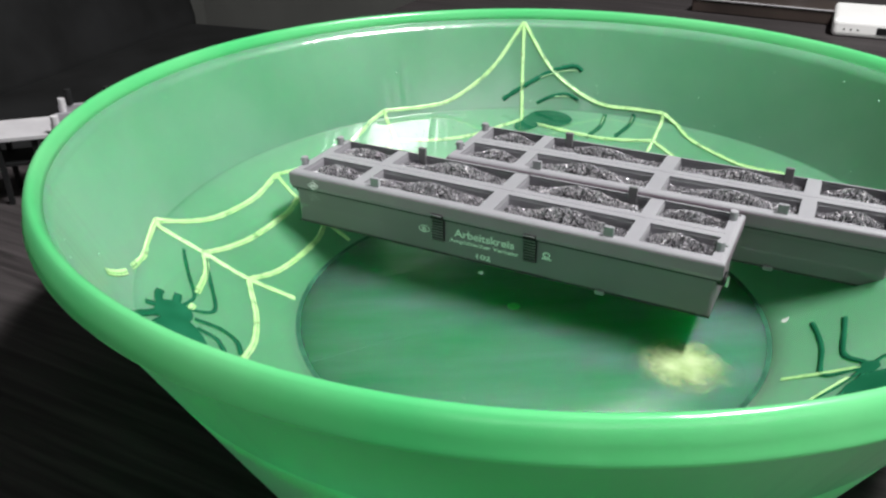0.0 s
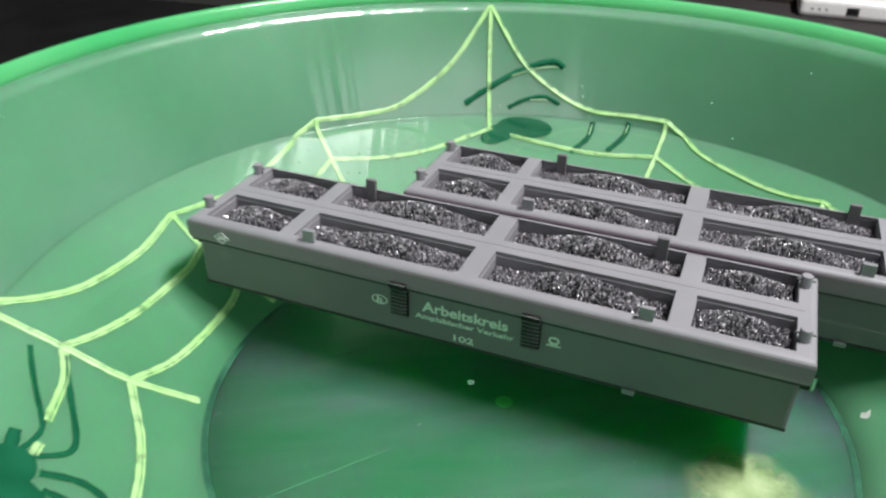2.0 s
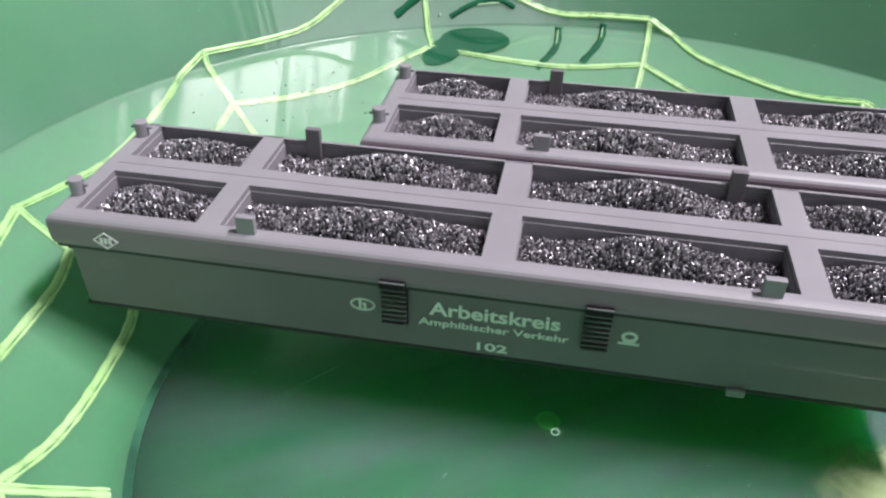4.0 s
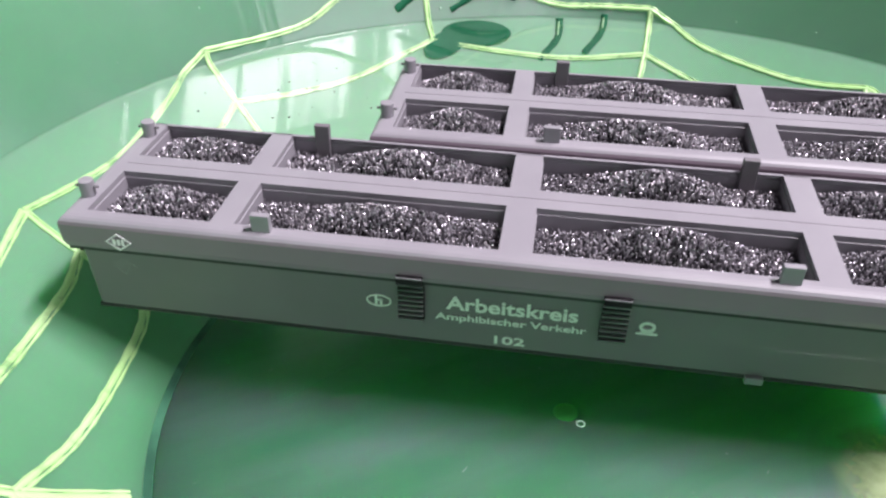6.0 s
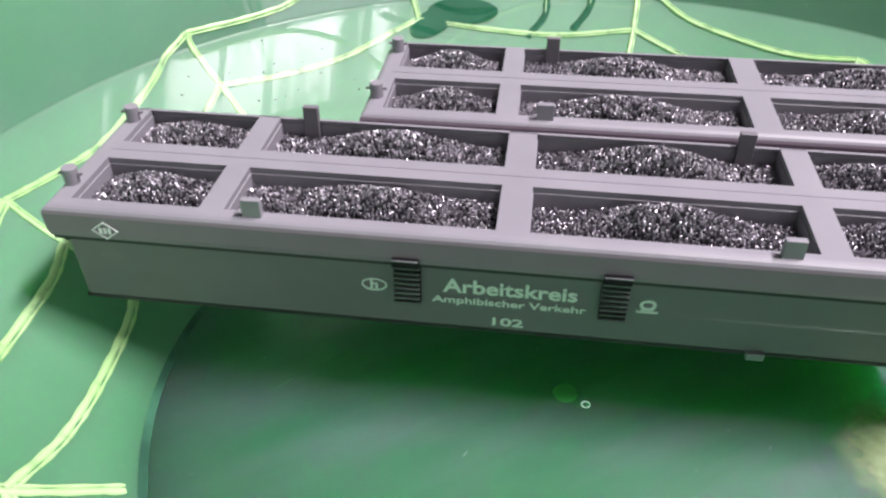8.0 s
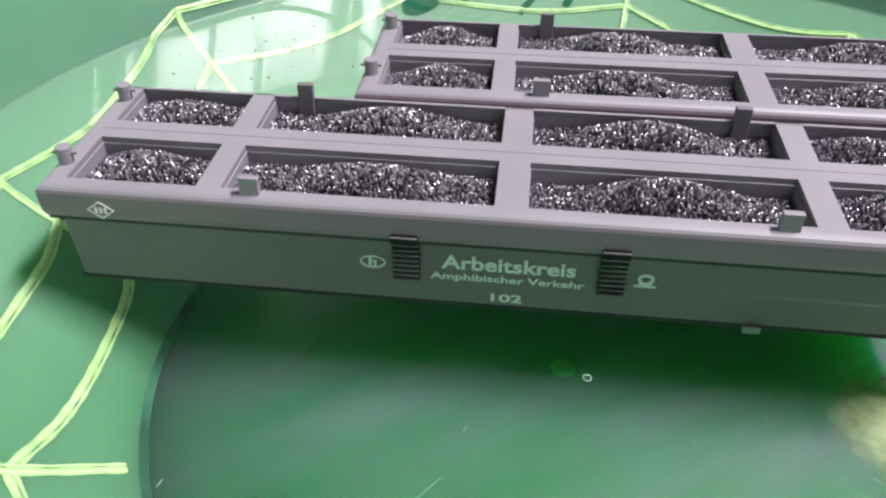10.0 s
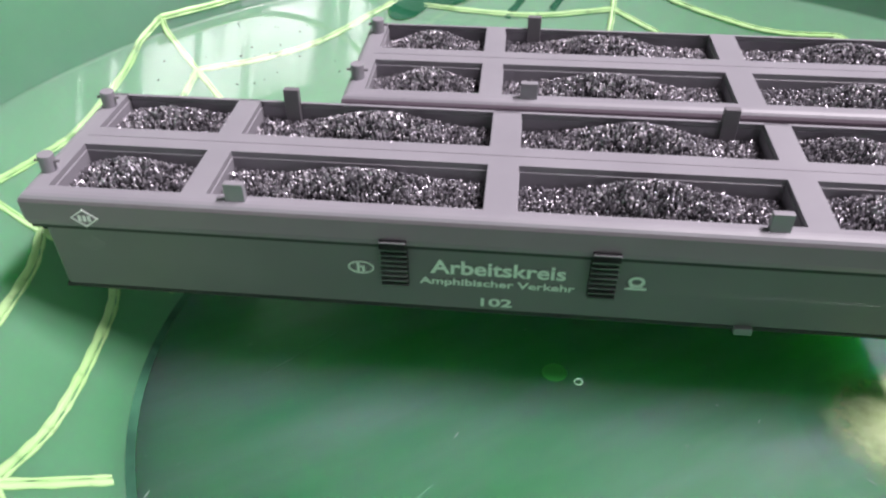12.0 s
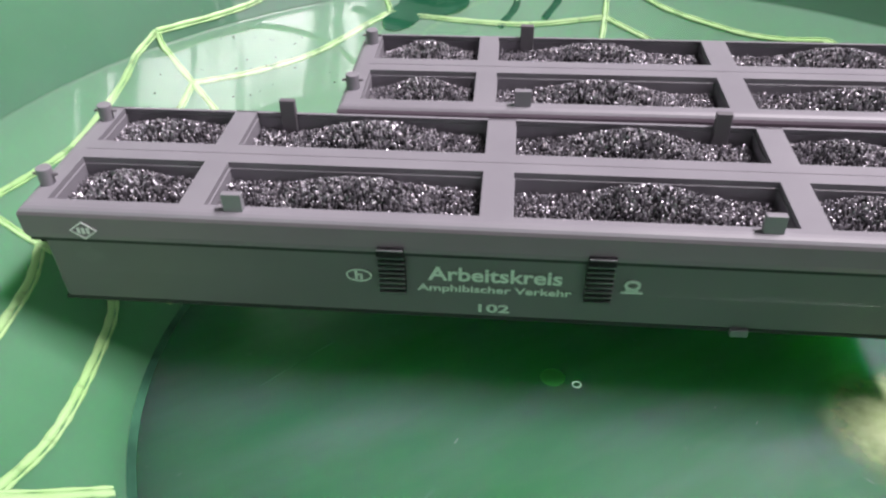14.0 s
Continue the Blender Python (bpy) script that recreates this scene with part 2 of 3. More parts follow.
def water_material():
    """A thin clear surface: slight tint, mirror gloss by Fresnel."""
    m, nt, _ = material("clear_water_surface")
    nt.nodes.remove(nt.nodes["Principled BSDF"])
    clear = node(nt, "ShaderNodeBsdfTransparent", Color=(0.895, 0.91, 0.89, 1))
    gloss = node(nt, "ShaderNodeBsdfGlossy", Roughness=0.02)
    facing = node(nt, "ShaderNodeLayerWeight", Blend=0.5)
    steep = nt.nodes.new("ShaderNodeMath")
    steep.operation = "POWER"
    steep.inputs[1].default_value = 5.0
    fres = nt.nodes.new("ShaderNodeMath")
    fres.operation = "MULTIPLY_ADD"
    fres.inputs[1].default_value, fres.inputs[2].default_value = 0.98, 0.02
    nt.links.new(facing.outputs["Facing"], steep.inputs[0])
    nt.links.new(steep.outputs["Value"], fres.inputs[0])
    tc = nt.nodes.new("ShaderNodeTexCoord")
    nz = node(nt, "ShaderNodeTexNoise", Scale=22.0, Detail=1.0)
    bp = node(nt, "ShaderNodeBump", Strength=0.10, Distance=0.002)
    mix = nt.nodes.new("ShaderNodeMixShader")
    nt.links.new(tc.outputs["Object"], nz.inputs["Vector"])
    nt.links.new(nz.outputs["Fac"], bp.inputs["Height"])
    nt.links.new(bp.outputs["Normal"], gloss.inputs["Normal"])
    nt.links.new(fres.outputs["Value"], mix.inputs["Fac"])
    nt.links.new(clear.outputs["BSDF"], mix.inputs[1])
    nt.links.new(gloss.outputs["BSDF"], mix.inputs[2])
    nt.links.new(mix.outputs["Shader"], nt.nodes["Material Output"].inputs["Surface"])
    return m


WATER_MAT = water_material()


def drop_material():
    m, nt, bsdf = material("water_drop")
    bsdf.inputs["Base Color"].default_value = (0.40, 0.72, 0.52, 1)
    bsdf.inputs["Roughness"].default_value = 0.06
    bsdf.inputs["Coat Weight"].default_value = 1.0
    return m


DROP = drop_material()


# ---- mesh helpers (all lengths in cm) ----
def part(name, bm, mat, parent=None, label="", smooth=False):
    """Links a bmesh given in centimetres as one mesh object, under a thing or a part."""
    bmesh.ops.transform(bm, matrix=Matrix.Scale(CM, 4), verts=bm.verts)
    bmesh.ops.recalc_face_normals(bm, faces=bm.faces)
    mesh = bpy.data.meshes.new(name)
    bm.to_mesh(mesh)
    bm.free()
    mesh.materials.append(mat)
    if smooth:
        mesh.shade_smooth()
    ob = new(name, mesh)
    if parent is not None:
        ob.parent = parent
    return tagged(ob, label)


def thing(name, x, y, z, turn=0.0):
    """An Empty at a thing's base; cm and degrees."""
    ob = new(name)
    ob.empty_display_size = 0.01
    ob.matrix_world = pose(x * CM, y * CM, z * CM, 0, 0, turn)
    return ob


def box(bm, x0, x1, y0, y1, z0, z1, bevel=0.0, segments=2):
    made = bmesh.ops.create_cube(bm, size=1.0)["verts"]
    for v in made:
        v.co = Vector((x0 if v.co.x < 0 else x1, y0 if v.co.y < 0 else y1, z0 if v.co.z < 0 else z1))
    if bevel:
        edges = list({e for v in made for e in v.link_edges})
        bmesh.ops.bevel(bm, geom=edges, offset=bevel, segments=segments, affect="EDGES", profile=0.5)
    return made


def block(x0, x1, y0, y1, z0, z1, bevel=0.0, segments=2):
    bm = bmesh.new()
    box(bm, x0, x1, y0, y1, z0, z1, bevel, segments)
    return bm


def cylinder(radius, z0, z1, bevel=0.0, sides=24, top=None):
    bm = bmesh.new()
    bmesh.ops.create_cone(bm, cap_ends=True, segments=sides, radius1=radius, radius2=radius if top is None else top, depth=z1 - z0)
    bmesh.ops.translate(bm, vec=(0, 0, (z0 + z1) / 2), verts=bm.verts)
    if bevel:
        rims = [e for e in bm.edges if all(len(f.verts) > 4 or abs(f.normal.z) < 0.5 for f in e.link_faces) and abs(e.verts[0].co.z - e.verts[1].co.z) < 1e-6]
        bmesh.ops.bevel(bm, geom=rims, offset=bevel, segments=3, affect="EDGES", profile=0.5)
    return bm


def moved(bm, x, y, z, rx=0.0, ry=0.0, rz=0.0):
    bmesh.ops.transform(bm, matrix=pose(x, y, z, rx, ry, rz), verts=bm.verts)
    return bm


def revolved(profile, steps=180, closed=False):
    """Turns a profile of (radius, height) round the z axis."""
    bm = bmesh.new()
    rings = []
    for r, z in profile:
        if r < 1e-6:
            rings.append([bm.verts.new((0, 0, z))])
        else:
            rings.append([bm.verts.new((r * math.cos(2 * math.pi * k / steps), r * math.sin(2 * math.pi * k / steps), z)) for k in range(steps)])
    pairs = list(zip(rings, rings[1:])) + ([(rings[-1], rings[0])] if closed else [])
    for a, b in pairs:
        for k in range(steps):
            j = (k + 1) % steps
            if len(a) == 1:
                bm.faces.new((a[0], b[k], b[j]))
            elif len(b) == 1:
                bm.faces.new((a[k], a[j], b[0]))
            else:
                bm.faces.new((a[k], a[j], b[j], b[k]))
    return bm


# ---- setting: table, room ----
table = part("table_top", block(-36, 130, -110, 85, -3.0, 0.0, 0.3), WOOD)
tagged(table, "dark stained wooden table top with fine grain", "table", kind="structure")
for leg_x in (-30, 124):
    for leg_y in (-104, 79):
        part("table_leg", block(leg_x - 3.5, leg_x + 3.5, leg_y - 3.5, leg_y + 3.5, -74, -3.0, 0.4), WOOD, table, "square dark wooden leg")
floor_bm = block(-260, 260, -260, 260, -78, -74)
tagged(part("floor", floor_bm, WALL), "dark floor of a dim room", "floor", kind="structure")
for wall_name, x0, x1, y0, y1 in (("wall_north", -260, 260, 250, 260), ("wall_south", -260, 260, -260, -250), ("wall_east", 250, 260, -250, 250), ("wall_west", -260, -250, -250, 250)):
    tagged(part(wall_name, block(x0, x1, y0, y1, -74, 180), PAINT), "pale painted wall of a dim room", "wall", kind="structure")
tagged(part("ceiling", block(-260, 260, -260, 260, 180, 190), PAINT), "pale painted ceiling of a dim room", "ceiling", kind="structure")

# ---- the bowl ----
# Heights under the water are those at which the eye sees things through it.
BOWL_X, BOWL_Y, BOWL_TURN = 1.77, -1.155, -10.9
FLOOR_R, FLOOR_Z = 9.08, 2.17
SHORE_R = 14.26
RIM_R, RIM_Z = 16.01, 9.85


def wall_r(h):
    """Radius of the bowl's inner wall at a height, cm."""
    if h < WATER:
        return FLOOR_R + (SHORE_R - FLOOR_R) * (h - FLOOR_Z) / (WATER - FLOOR_Z)
    return SHORE_R + (RIM_R - SHORE_R) * (h - WATER) / (RIM_Z - WATER)


def wall_normal(az, h):
    run, rise = (SHORE_R - FLOOR_R, WATER - FLOOR_Z) if h < WATER else (RIM_R - SHORE_R, RIM_Z - WATER)
    a, size = math.radians(az), math.hypot(run, rise)
    return Vector((-math.cos(a) * rise / size, -math.sin(a) * rise / size, run / size))


def on_wall(az, h, lift=0.03):
    a, r = math.radians(az), wall_r(h)
    return Vector((r * math.cos(a), r * math.sin(a), h)) + wall_normal(az, h) * lift


OUT_SLOPE = 0.48
bowl = thing("mixing_bowl", BOWL_X, BOWL_Y, 0, BOWL_TURN)
tagged(bowl, "translucent green plastic bowl with printed cobweb, half full of water", "bowl")
inner = [(FLOOR_R, FLOOR_Z + 0.02)] + [(wall_r(h), h) for h in (2.6, 3.4, 4.4, 5.2, 5.4, WATER, 5.5, 5.7, 6.5, 8.0, 9.3, 9.75)]
outer = [(16.25, 9.6)] + [(16.36 - OUT_SLOPE * d, 9.4 - d) for d in (0.0, 0.3, 2.0, 4.0, 6.0, 8.0, 8.9)] + [(16.04 - OUT_SLOPE * 9.4, 0.0), (15.44 - OUT_SLOPE * 9.4, 0.0), (FLOOR_R, FLOOR_Z - 0.5)]
part("bowl_wall", revolved(inner + outer, closed=True), GREEN, bowl, "translucent green sloping wall", smooth=True)
base = [(0, FLOOR_Z), (5, FLOOR_Z), (FLOOR_R, FLOOR_Z), (FLOOR_R, FLOOR_Z - 0.45), (FLOOR_R - 0.6, FLOOR_Z - 1.9), (0, FLOOR_Z - 1.9)]
part("bowl_base", revolved(base), TEAL, bowl, "smoky teal-green round base", smooth=True)
# Dark ring in place of a groove, with the groove's shade as its colour.
part("base_seam", revolved([(FLOOR_R - 0.17, FLOOR_Z + 0.004), (FLOOR_R - 0.11, FLOOR_Z + 0.014), (FLOOR_R - 0.03, FLOOR_Z + 0.02), (FLOOR_R + 0.04, FLOOR_Z + 0.03)]), SEAM, bowl, "dark seam round the base, groove shade in its colour", smooth=True)
roll = [(15.98, 9.72), (16.03, 9.95), (16.12, 10.14), (16.20, 10.22), (16.29, 10.23), (16.38, 10.16), (16.47, 9.97), (16.53, 9.7), (16.56, 9.44), (16.61, 9.37), (16.60, 9.29), (16.51, 9.27), (16.44, 9.34), (16.40, 9.5), (16.28, 9.62), (16.12, 9.66)]
part("rolled_rim", revolved(roll, 220, closed=True), GREEN_RIM, bowl, "thick rounded glossy rim", smooth=True)


def ribbon(bm, points, width, thick=0.025, uneven=0.0, shift=0.0):
    """A raised flat print along (place, normal) points, lying on the bowl."""
    rows = []
    for k, (p, normal) in enumerate(points):
        ahead = (points[min(k + 1, len(points) - 1)][0] - points[max(k - 1, 0)][0]).normalized()
        side = ahead.cross(normal).normalized()
        p = p + side * shift
        side = side * width / 2 * (1 + uneven * math.sin(2.3 * k + 9 * width + p.x))
        up = normal * thick
        rows.append([bm.verts.new(q) for q in (p - side - up, p - side + up * 0.4, p + up, p + side + up * 0.4, p + side - up)])
    for a, b in zip(rows, rows[1:]):
        for k in range(4):
            bm.faces.new((a[k], a[k + 1], b[k + 1], b[k]))


def glide(nodes, steps=7):
    """A smooth run of (azimuth, height) through the nodes."""
    run = []
    for k in range(len(nodes) - 1):
        a, b, c, d = nodes[max(k - 1, 0)], nodes[k], nodes[k + 1], nodes[min(k + 2, len(nodes) - 1)]
        for n in range(steps):
            s = n / steps
            run.append(tuple(0.5 * (2 * b[i] + (c[i] - a[i]) * s + (2 * a[i] - 5 * b[i] + 4 * c[i] - d[i]) * s * s + (3 * b[i] - a[i] - 3 * c[i] + d[i]) * s ** 3) for i in (0, 1)))
    return run + [nodes[-1]]


def strand(nodes, width=0.19):
    """A cobweb thread through (azimuth, height) nodes: a broad line with a thin one beside it."""
    pts = [(on_wall(az, h), wall_normal(az, h)) for az, h in glide(nodes)]
    bm = bmesh.new()
    ribbon(bm, pts, width * 0.62, 0.02, 0.2, width * 0.16)
    ribbon(bm, pts, width * 0.26, 0.016, 0.4, -width * 0.35)
    part("web_strand", bm, PRINT, bowl, "pale yellow-green printed thread", smooth=True)


APEX, APEX_B = (124.8, 9.62), (124.8, 5.05)
N1, N1B = (154.3, 5.82), (154.3, 4.67)
N2, N2B, N2C = (185.0, 4.74), (185.6, 3.92), (184.6, 3.05)
N3, N3B, N3C = (215.8, 5.70), (216.6, 4.40), (217.6, 3.35)
E1, E1B, E2 = (95.5, 5.86), (95.4, 4.77), (66.9, 4.96)
for nodes in ((APEX, (131.0, 7.42), (139.1, 6.06), (145.6, 5.77), N1), (APEX, (124.9, 6.7), APEX_B), (APEX, (119.8, 7.6), (114.2, 6.48), (108.1, 5.86), (101.6, 5.84), E1),
              (N1, N1B, (154.2, 3.75)), (N1B, (146.4, 4.5), (136.4, 4.55), APEX_B), (N1, (161.5, 5.11), (171.2, 4.65), (178.5, 4.63), N2), (N1B, (158.0, 4.38), (166.0, 3.9), (177.0, 3.74), N2B),
              (N2, N2B, N2C, (183.2, 2.3)), (N2C, (175.5, 2.83), (168.0, 2.85)), (E1, E1B, (95.7, 4.1)), (E1B, (105.6, 4.59), (116.0, 4.74), APEX_B), (E1B, (88.8, 4.39), (80.0, 4.05)),
              (E1, (88.8, 5.12), (79.0, 4.8), (72.6, 4.79), E2), (E2, (59.9, 4.76), (50.0, 4.9)), (E2, (66.0, 4.4)), ((4.6, 2.5), (4.6, 3.2), (4.8, 3.88)), ((-13.6, 3.27), (-4.8, 3.32), (2.0, 3.73))):
    strand(nodes, 0.19)
for nodes in ((N2, (194.0, 4.49), (204.3, 4.64), (210.6, 5.05), N3), (N2B, (191.7, 3.72), (203.1, 3.77), (211.1, 4.04), N3B), (N2C, (190.8, 2.77), (201.3, 2.74), (210.5, 2.93), N3C), (N3, N3B, N3C, (216.0, 2.3)),
              (N3, (224.6, 5.41), (230.5, 5.71)), ((232.7, 5.88), (236.0, 6.3), (239.5, 6.9)), (N3B, (222.0, 4.2), (229.6, 4.27)), ((233.4, 4.33), (235.4, 4.4)), (N3C, (228.6, 3.05), (239.6, 3.18), (248.5, 3.69)), ((245.5, 5.35), (250.5, 4.9))):
    strand(nodes, 0.25)


def stroke_print(nodes, width):
    bm = bmesh.new()
    ribbon(bm, [(on_wall(az, h, 0.035), wall_normal(az, h)) for az, h in glide(nodes, 5)], width, 0.008, 0.12)
    part("printed_stroke", bm, PRINT_DARK, bowl, "dark green printed stroke", smooth=True)


def blot(az, h, half_az, half_h, tilt=0.0):
    """A dark printed oval on the wall; half sizes in cm along and in height."""
    bm = bmesh.new()
    ring, r = [], wall_r(h)
    for k in range(28):
        a = 2 * math.pi * k / 28
        u, v = half_az * math.cos(a), half_h * math.sin(a)
        u, v = u * math.cos(tilt) - v * math.sin(tilt), u * math.sin(tilt) + v * math.cos(tilt)
        ring.append(bm.verts.new(on_wall(az + math.degrees(u / r), h + v, 0.04)))
    centre = bm.verts.new(on_wall(az, h, 0.06))
    for k in range(28):
        bm.faces.new((centre, ring[k], ring[(k + 1) % 28]))
    part("printed_blot", bm, PRINT_DARK, bowl, "dark green printed oval", smooth=True)


# dark prints: ovals with bent strokes, on the far, east and near sides
blot(118.7, 5.13, 1.15, 0.27, 0.03)
blot(123.2, 4.95, 0.8, 0.25, -0.2)
for nodes, wide in ((((128.9, 5.89), (125.2, 6.45), (121.2, 7.02), (117.4, 7.43), (114.5, 7.59), (113.0, 7.37)), 0.24), (((121.7, 5.74), (118.7, 6.09), (115.7, 6.23), (113.1, 5.98)), 0.17),
                    (((110.2, 4.55), (107.6, 4.98), (107.2, 5.42)), 0.22), (((103.8, 4.7), (101.6, 5.16), (101.3, 5.6)), 0.22)):
    stroke_print(nodes, wide)
for nodes in (((121.2, 6.97), (117.3, 7.29), (114.0, 7.38)), ((118.0, 6.08), (115.2, 6.12)), ((107.5, 5.05), (107.3, 5.35)), ((101.5, 5.25), (101.4, 5.5))):
    bm = bmesh.new()
    ribbon(bm, [(on_wall(az, h, 0.055), wall_normal(az, h)) for az, h in glide(nodes, 4)], 0.06, 0.008)
    part("printed_highlight", bm, PRINT_LIGHT, bowl, "light green printed highlight", smooth=True)
blot(-0.3, 4.2, 0.75, 0.42, 0.3)
blot(4.3, 4.0, 0.4, 0.2)
for nodes, wide in ((((23.6, 2.97), (14.9, 3.1), (4.2, 3.23), (4.6, 3.87)), 0.19), (((22.0, 3.56), (10.5, 3.5), (6.1, 3.93)), 0.21), (((3.1, 3.88), (-4.0, 3.4), (-7.8, 3.39), (-13.5, 3.66)), 0.18),
                    (((2.8, 3.96), (-5.8, 3.7), (-8.7, 3.78), (-12.7, 4.09)), 0.17), (((7.5, 4.3), (6.5, 4.15), (4.5, 4.05)), 0.16)):
    stroke_print(nodes, wide)
blot(237.6, 4.72, 0.75, 0.36, 0.1)
blot(244.5, 4.66, 1.35, 0.42, 0.0)
for nodes, wide in ((((236.8, 4.96), (234.0, 5.0), (232.4, 4.96)), 0.3), (((235.7, 4.67), (231.9, 4.63)), 0.3), (((236.8, 4.93), (237.0, 5.24)), 0.28), (((238.7, 4.96), (240.4, 5.29), (243.8, 5.83)), 0.34),
                    (((240.1, 4.93), (244.1, 5.27)), 0.26), (((237.9, 4.33), (238.6, 3.85), (241.5, 3.58), (246.1, 3.61)), 0.2), (((240.5, 4.32), (242.6, 3.98), (247.4, 3.95)), 0.2),
                    (((235.5, 4.4), (233.7, 3.95), (228.4, 3.94), (217.8, 4.3)), 0.15), (((234.8, 4.54), (230.9, 4.32), (225.8, 4.47), (218.5, 4.79)), 0.13)):
    stroke_print(nodes, wide)

# pale patch, marks and scratches on the base
bm = bmesh.new()
ring = []
for k in range(72):
    a = 2 * math.pi * k / 72
    rr = 2.1 + 0.07 * math.sin(3 * a + 1)
    ring.append(bm.verts.new((PATCH_X + rr * math.cos(a), PATCH_Y + rr * math.sin(a), FLOOR_Z + 0.012)))
centre = bm.verts.new((PATCH_X, PATCH_Y, FLOOR_Z + 0.012))
for k in range(72):
    bm.faces.new((centre, ring[k], ring[(k + 1) % 72]))
part("pale_patch", bm, PATCH, bowl, "ragged pale yellow patch on the base")
for (x0, y0), (x1, y1), wide in (((-4.1, -8.0), (-2.0, -3.8), 0.03), ((-6.2, -2.3), (-5.2, -0.6), 0.025)):
    bm = bmesh.new()
    ribbon(bm, [(Vector((x0 + (x1 - x0) * s, y0 + (y1 - y0) * s, FLOOR_Z + 0.012)), Vector((0, 0, 1))) for s in (0, 0.25, 0.5, 0.75, 1.0)], wide, 0.006)
    part("scratch", bm, SCRATCH, bowl, "thin pale scratch")
bm_mark = revolved([(0, 0.008), (0.22, 0.008), (0.26, 0.0)], 24)
part("mould_mark", moved(bm_mark, -0.4, -0.44, FLOOR_Z + 0.01), SPOT, bowl, "small round bright green mould mark")

# ---- water ----
water_r = SHORE_R - 0.02
bm = revolved([(0, 0), (6, 0), (water_r - 0.5, 0), (water_r - 0.15, 0.015), (water_r, 0.07)], 120)
water = part("water", bm, WATER_MAT, smooth=True)
if water.data.polygons[0].normal.z < 0:
    water.data.flip_normals()
water.matrix_world = pose(BOWL_X * CM, BOWL_Y * CM, WATER * CM)
tagged(water, "clear still water standing in the green bowl", "water", kind="structure")

# ---- barges ----
HOLD_X = ((-8.42, -5.88), (-5.40, -0.30), (0.30, 5.34), (5.88, 8.36))
HOLD_Y = ((-1.53, 0.0), (0.69, 2.20))
XS = [-8.9, -8.42, -5.88, -5.40, -0.30, 0.30, 5.34, 5.88, 8.36, 8.86]
YS = [-1.88, -1.53, 0.0, 0.69, 2.20, 2.32]
KEEL = 2.36  # hull bottom under the deck, cm


def deck_mesh():
    bm = bmesh.new()
    def outward(x, y, d):
        x += d if x > 8.75 else -d if x < -8.75 else 0.0
        y += d if y > 2.3 else -d if y < -1.75 else 0.0
        return x, y
    top = {(i, j): bm.verts.new((*outward(x, y, -0.20), 0)) for i, x in enumerate(XS) for j, y in enumerate(YS)}
    for i in range(len(XS) - 1):
        for j in range(len(YS) - 1):
            if i % 2 == 1 and j in (1, 3):
                continue
            bm.faces.new((top[i, j], top[i + 1, j], top[i + 1, j + 1], top[i, j + 1]))
    # openings: lip, ledge, wall
    for i in (1, 3, 5, 7):
        for j in (1, 3):
            ring = [top[i, j], top[i + 1, j], top[i + 1, j + 1], top[i, j + 1]]
            for inset, z in ((0.0, -0.13), (0.018, -0.14), (0.022, -1.25)):
                x0, x1, y0, y1 = XS[i] + inset, XS[i + 1] - inset, YS[j] + inset, YS[j + 1] - inset
                lower = [bm.verts.new(c) for c in ((x0, y0, z), (x1, y0, z), (x1, y1, z), (x0, y1, z))]
                for k in range(4):
                    bm.faces.new((ring[k], ring[(k + 1) % 4], lower[(k + 1) % 4], lower[k]))
                ring = lower
            bm.faces.new(ring)
    # outer skirt
    edge = [top[i, 0] for i in range(len(XS))] + [top[len(XS) - 1, j] for j in range(1, len(YS))]
    edge += [top[i, len(YS) - 1] for i in range(len(XS) - 2, -1, -1)] + [top[0, j] for j in range(len(YS) - 2, 0, -1)]
    plan = [(XS[i], YS[0]) for i in range(len(XS))] + [(XS[-1], YS[j]) for j in range(1, len(YS))]
    plan += [(XS[i], YS[-1]) for i in range(len(XS) - 2, -1, -1)] + [(XS[0], YS[j]) for j in range(len(YS) - 2, 0, -1)]
    n = len(edge)
    ring = edge
    for d, z in ((-0.12, -0.015), (-0.06, -0.05), (-0.02, -0.10), (0.0, -0.17), (-0.01, -0.56), (-0.045, -0.68), (-0.06, -0.70), (-0.28, -0.71)):
        lower = [bm.verts.new((*outward(x, y, d), z)) for x, y in plan]
        for k in range(n):
            bm.faces.new((ring[k], ring[(k + 1) % n], lower[(k + 1) % n], lower[k]))
        ring = lower
    inner_edges = [e for e in bm.edges if len(e.link_faces) == 2 and abs(e.verts[0].co.z) < 1e-4 and abs(e.verts[1].co.z) < 1e-4 and e.calc_face_angle(0) > 1.2]
    bmesh.ops.bevel(bm, geom=inner_edges, offset=0.015, segments=2, affect="EDGES", profile=0.5)
    return bm


def hull_mesh():
    bm = bmesh.new()
    made = box(bm, -8.70, 8.66, -1.68, 2.12, -KEEL, -0.62)
    for v in made:
        if v.co.z < -1:
            v.co.x *= 0.996
            v.co.y += 0.03 if v.co.y < 0 else -0.03
    low = [e for e in bm.edges if e.verts[0].co.z < -1 and e.verts[1].co.z < -1]
    post = [e for e in bm.edges if abs(e.verts[0].co.z - e.verts[1].co.z) > 1]
    bmesh.ops.bevel(bm, geom=low + post, offset=0.11, segments=3, affect="EDGES", profile=0.5)
    return bm


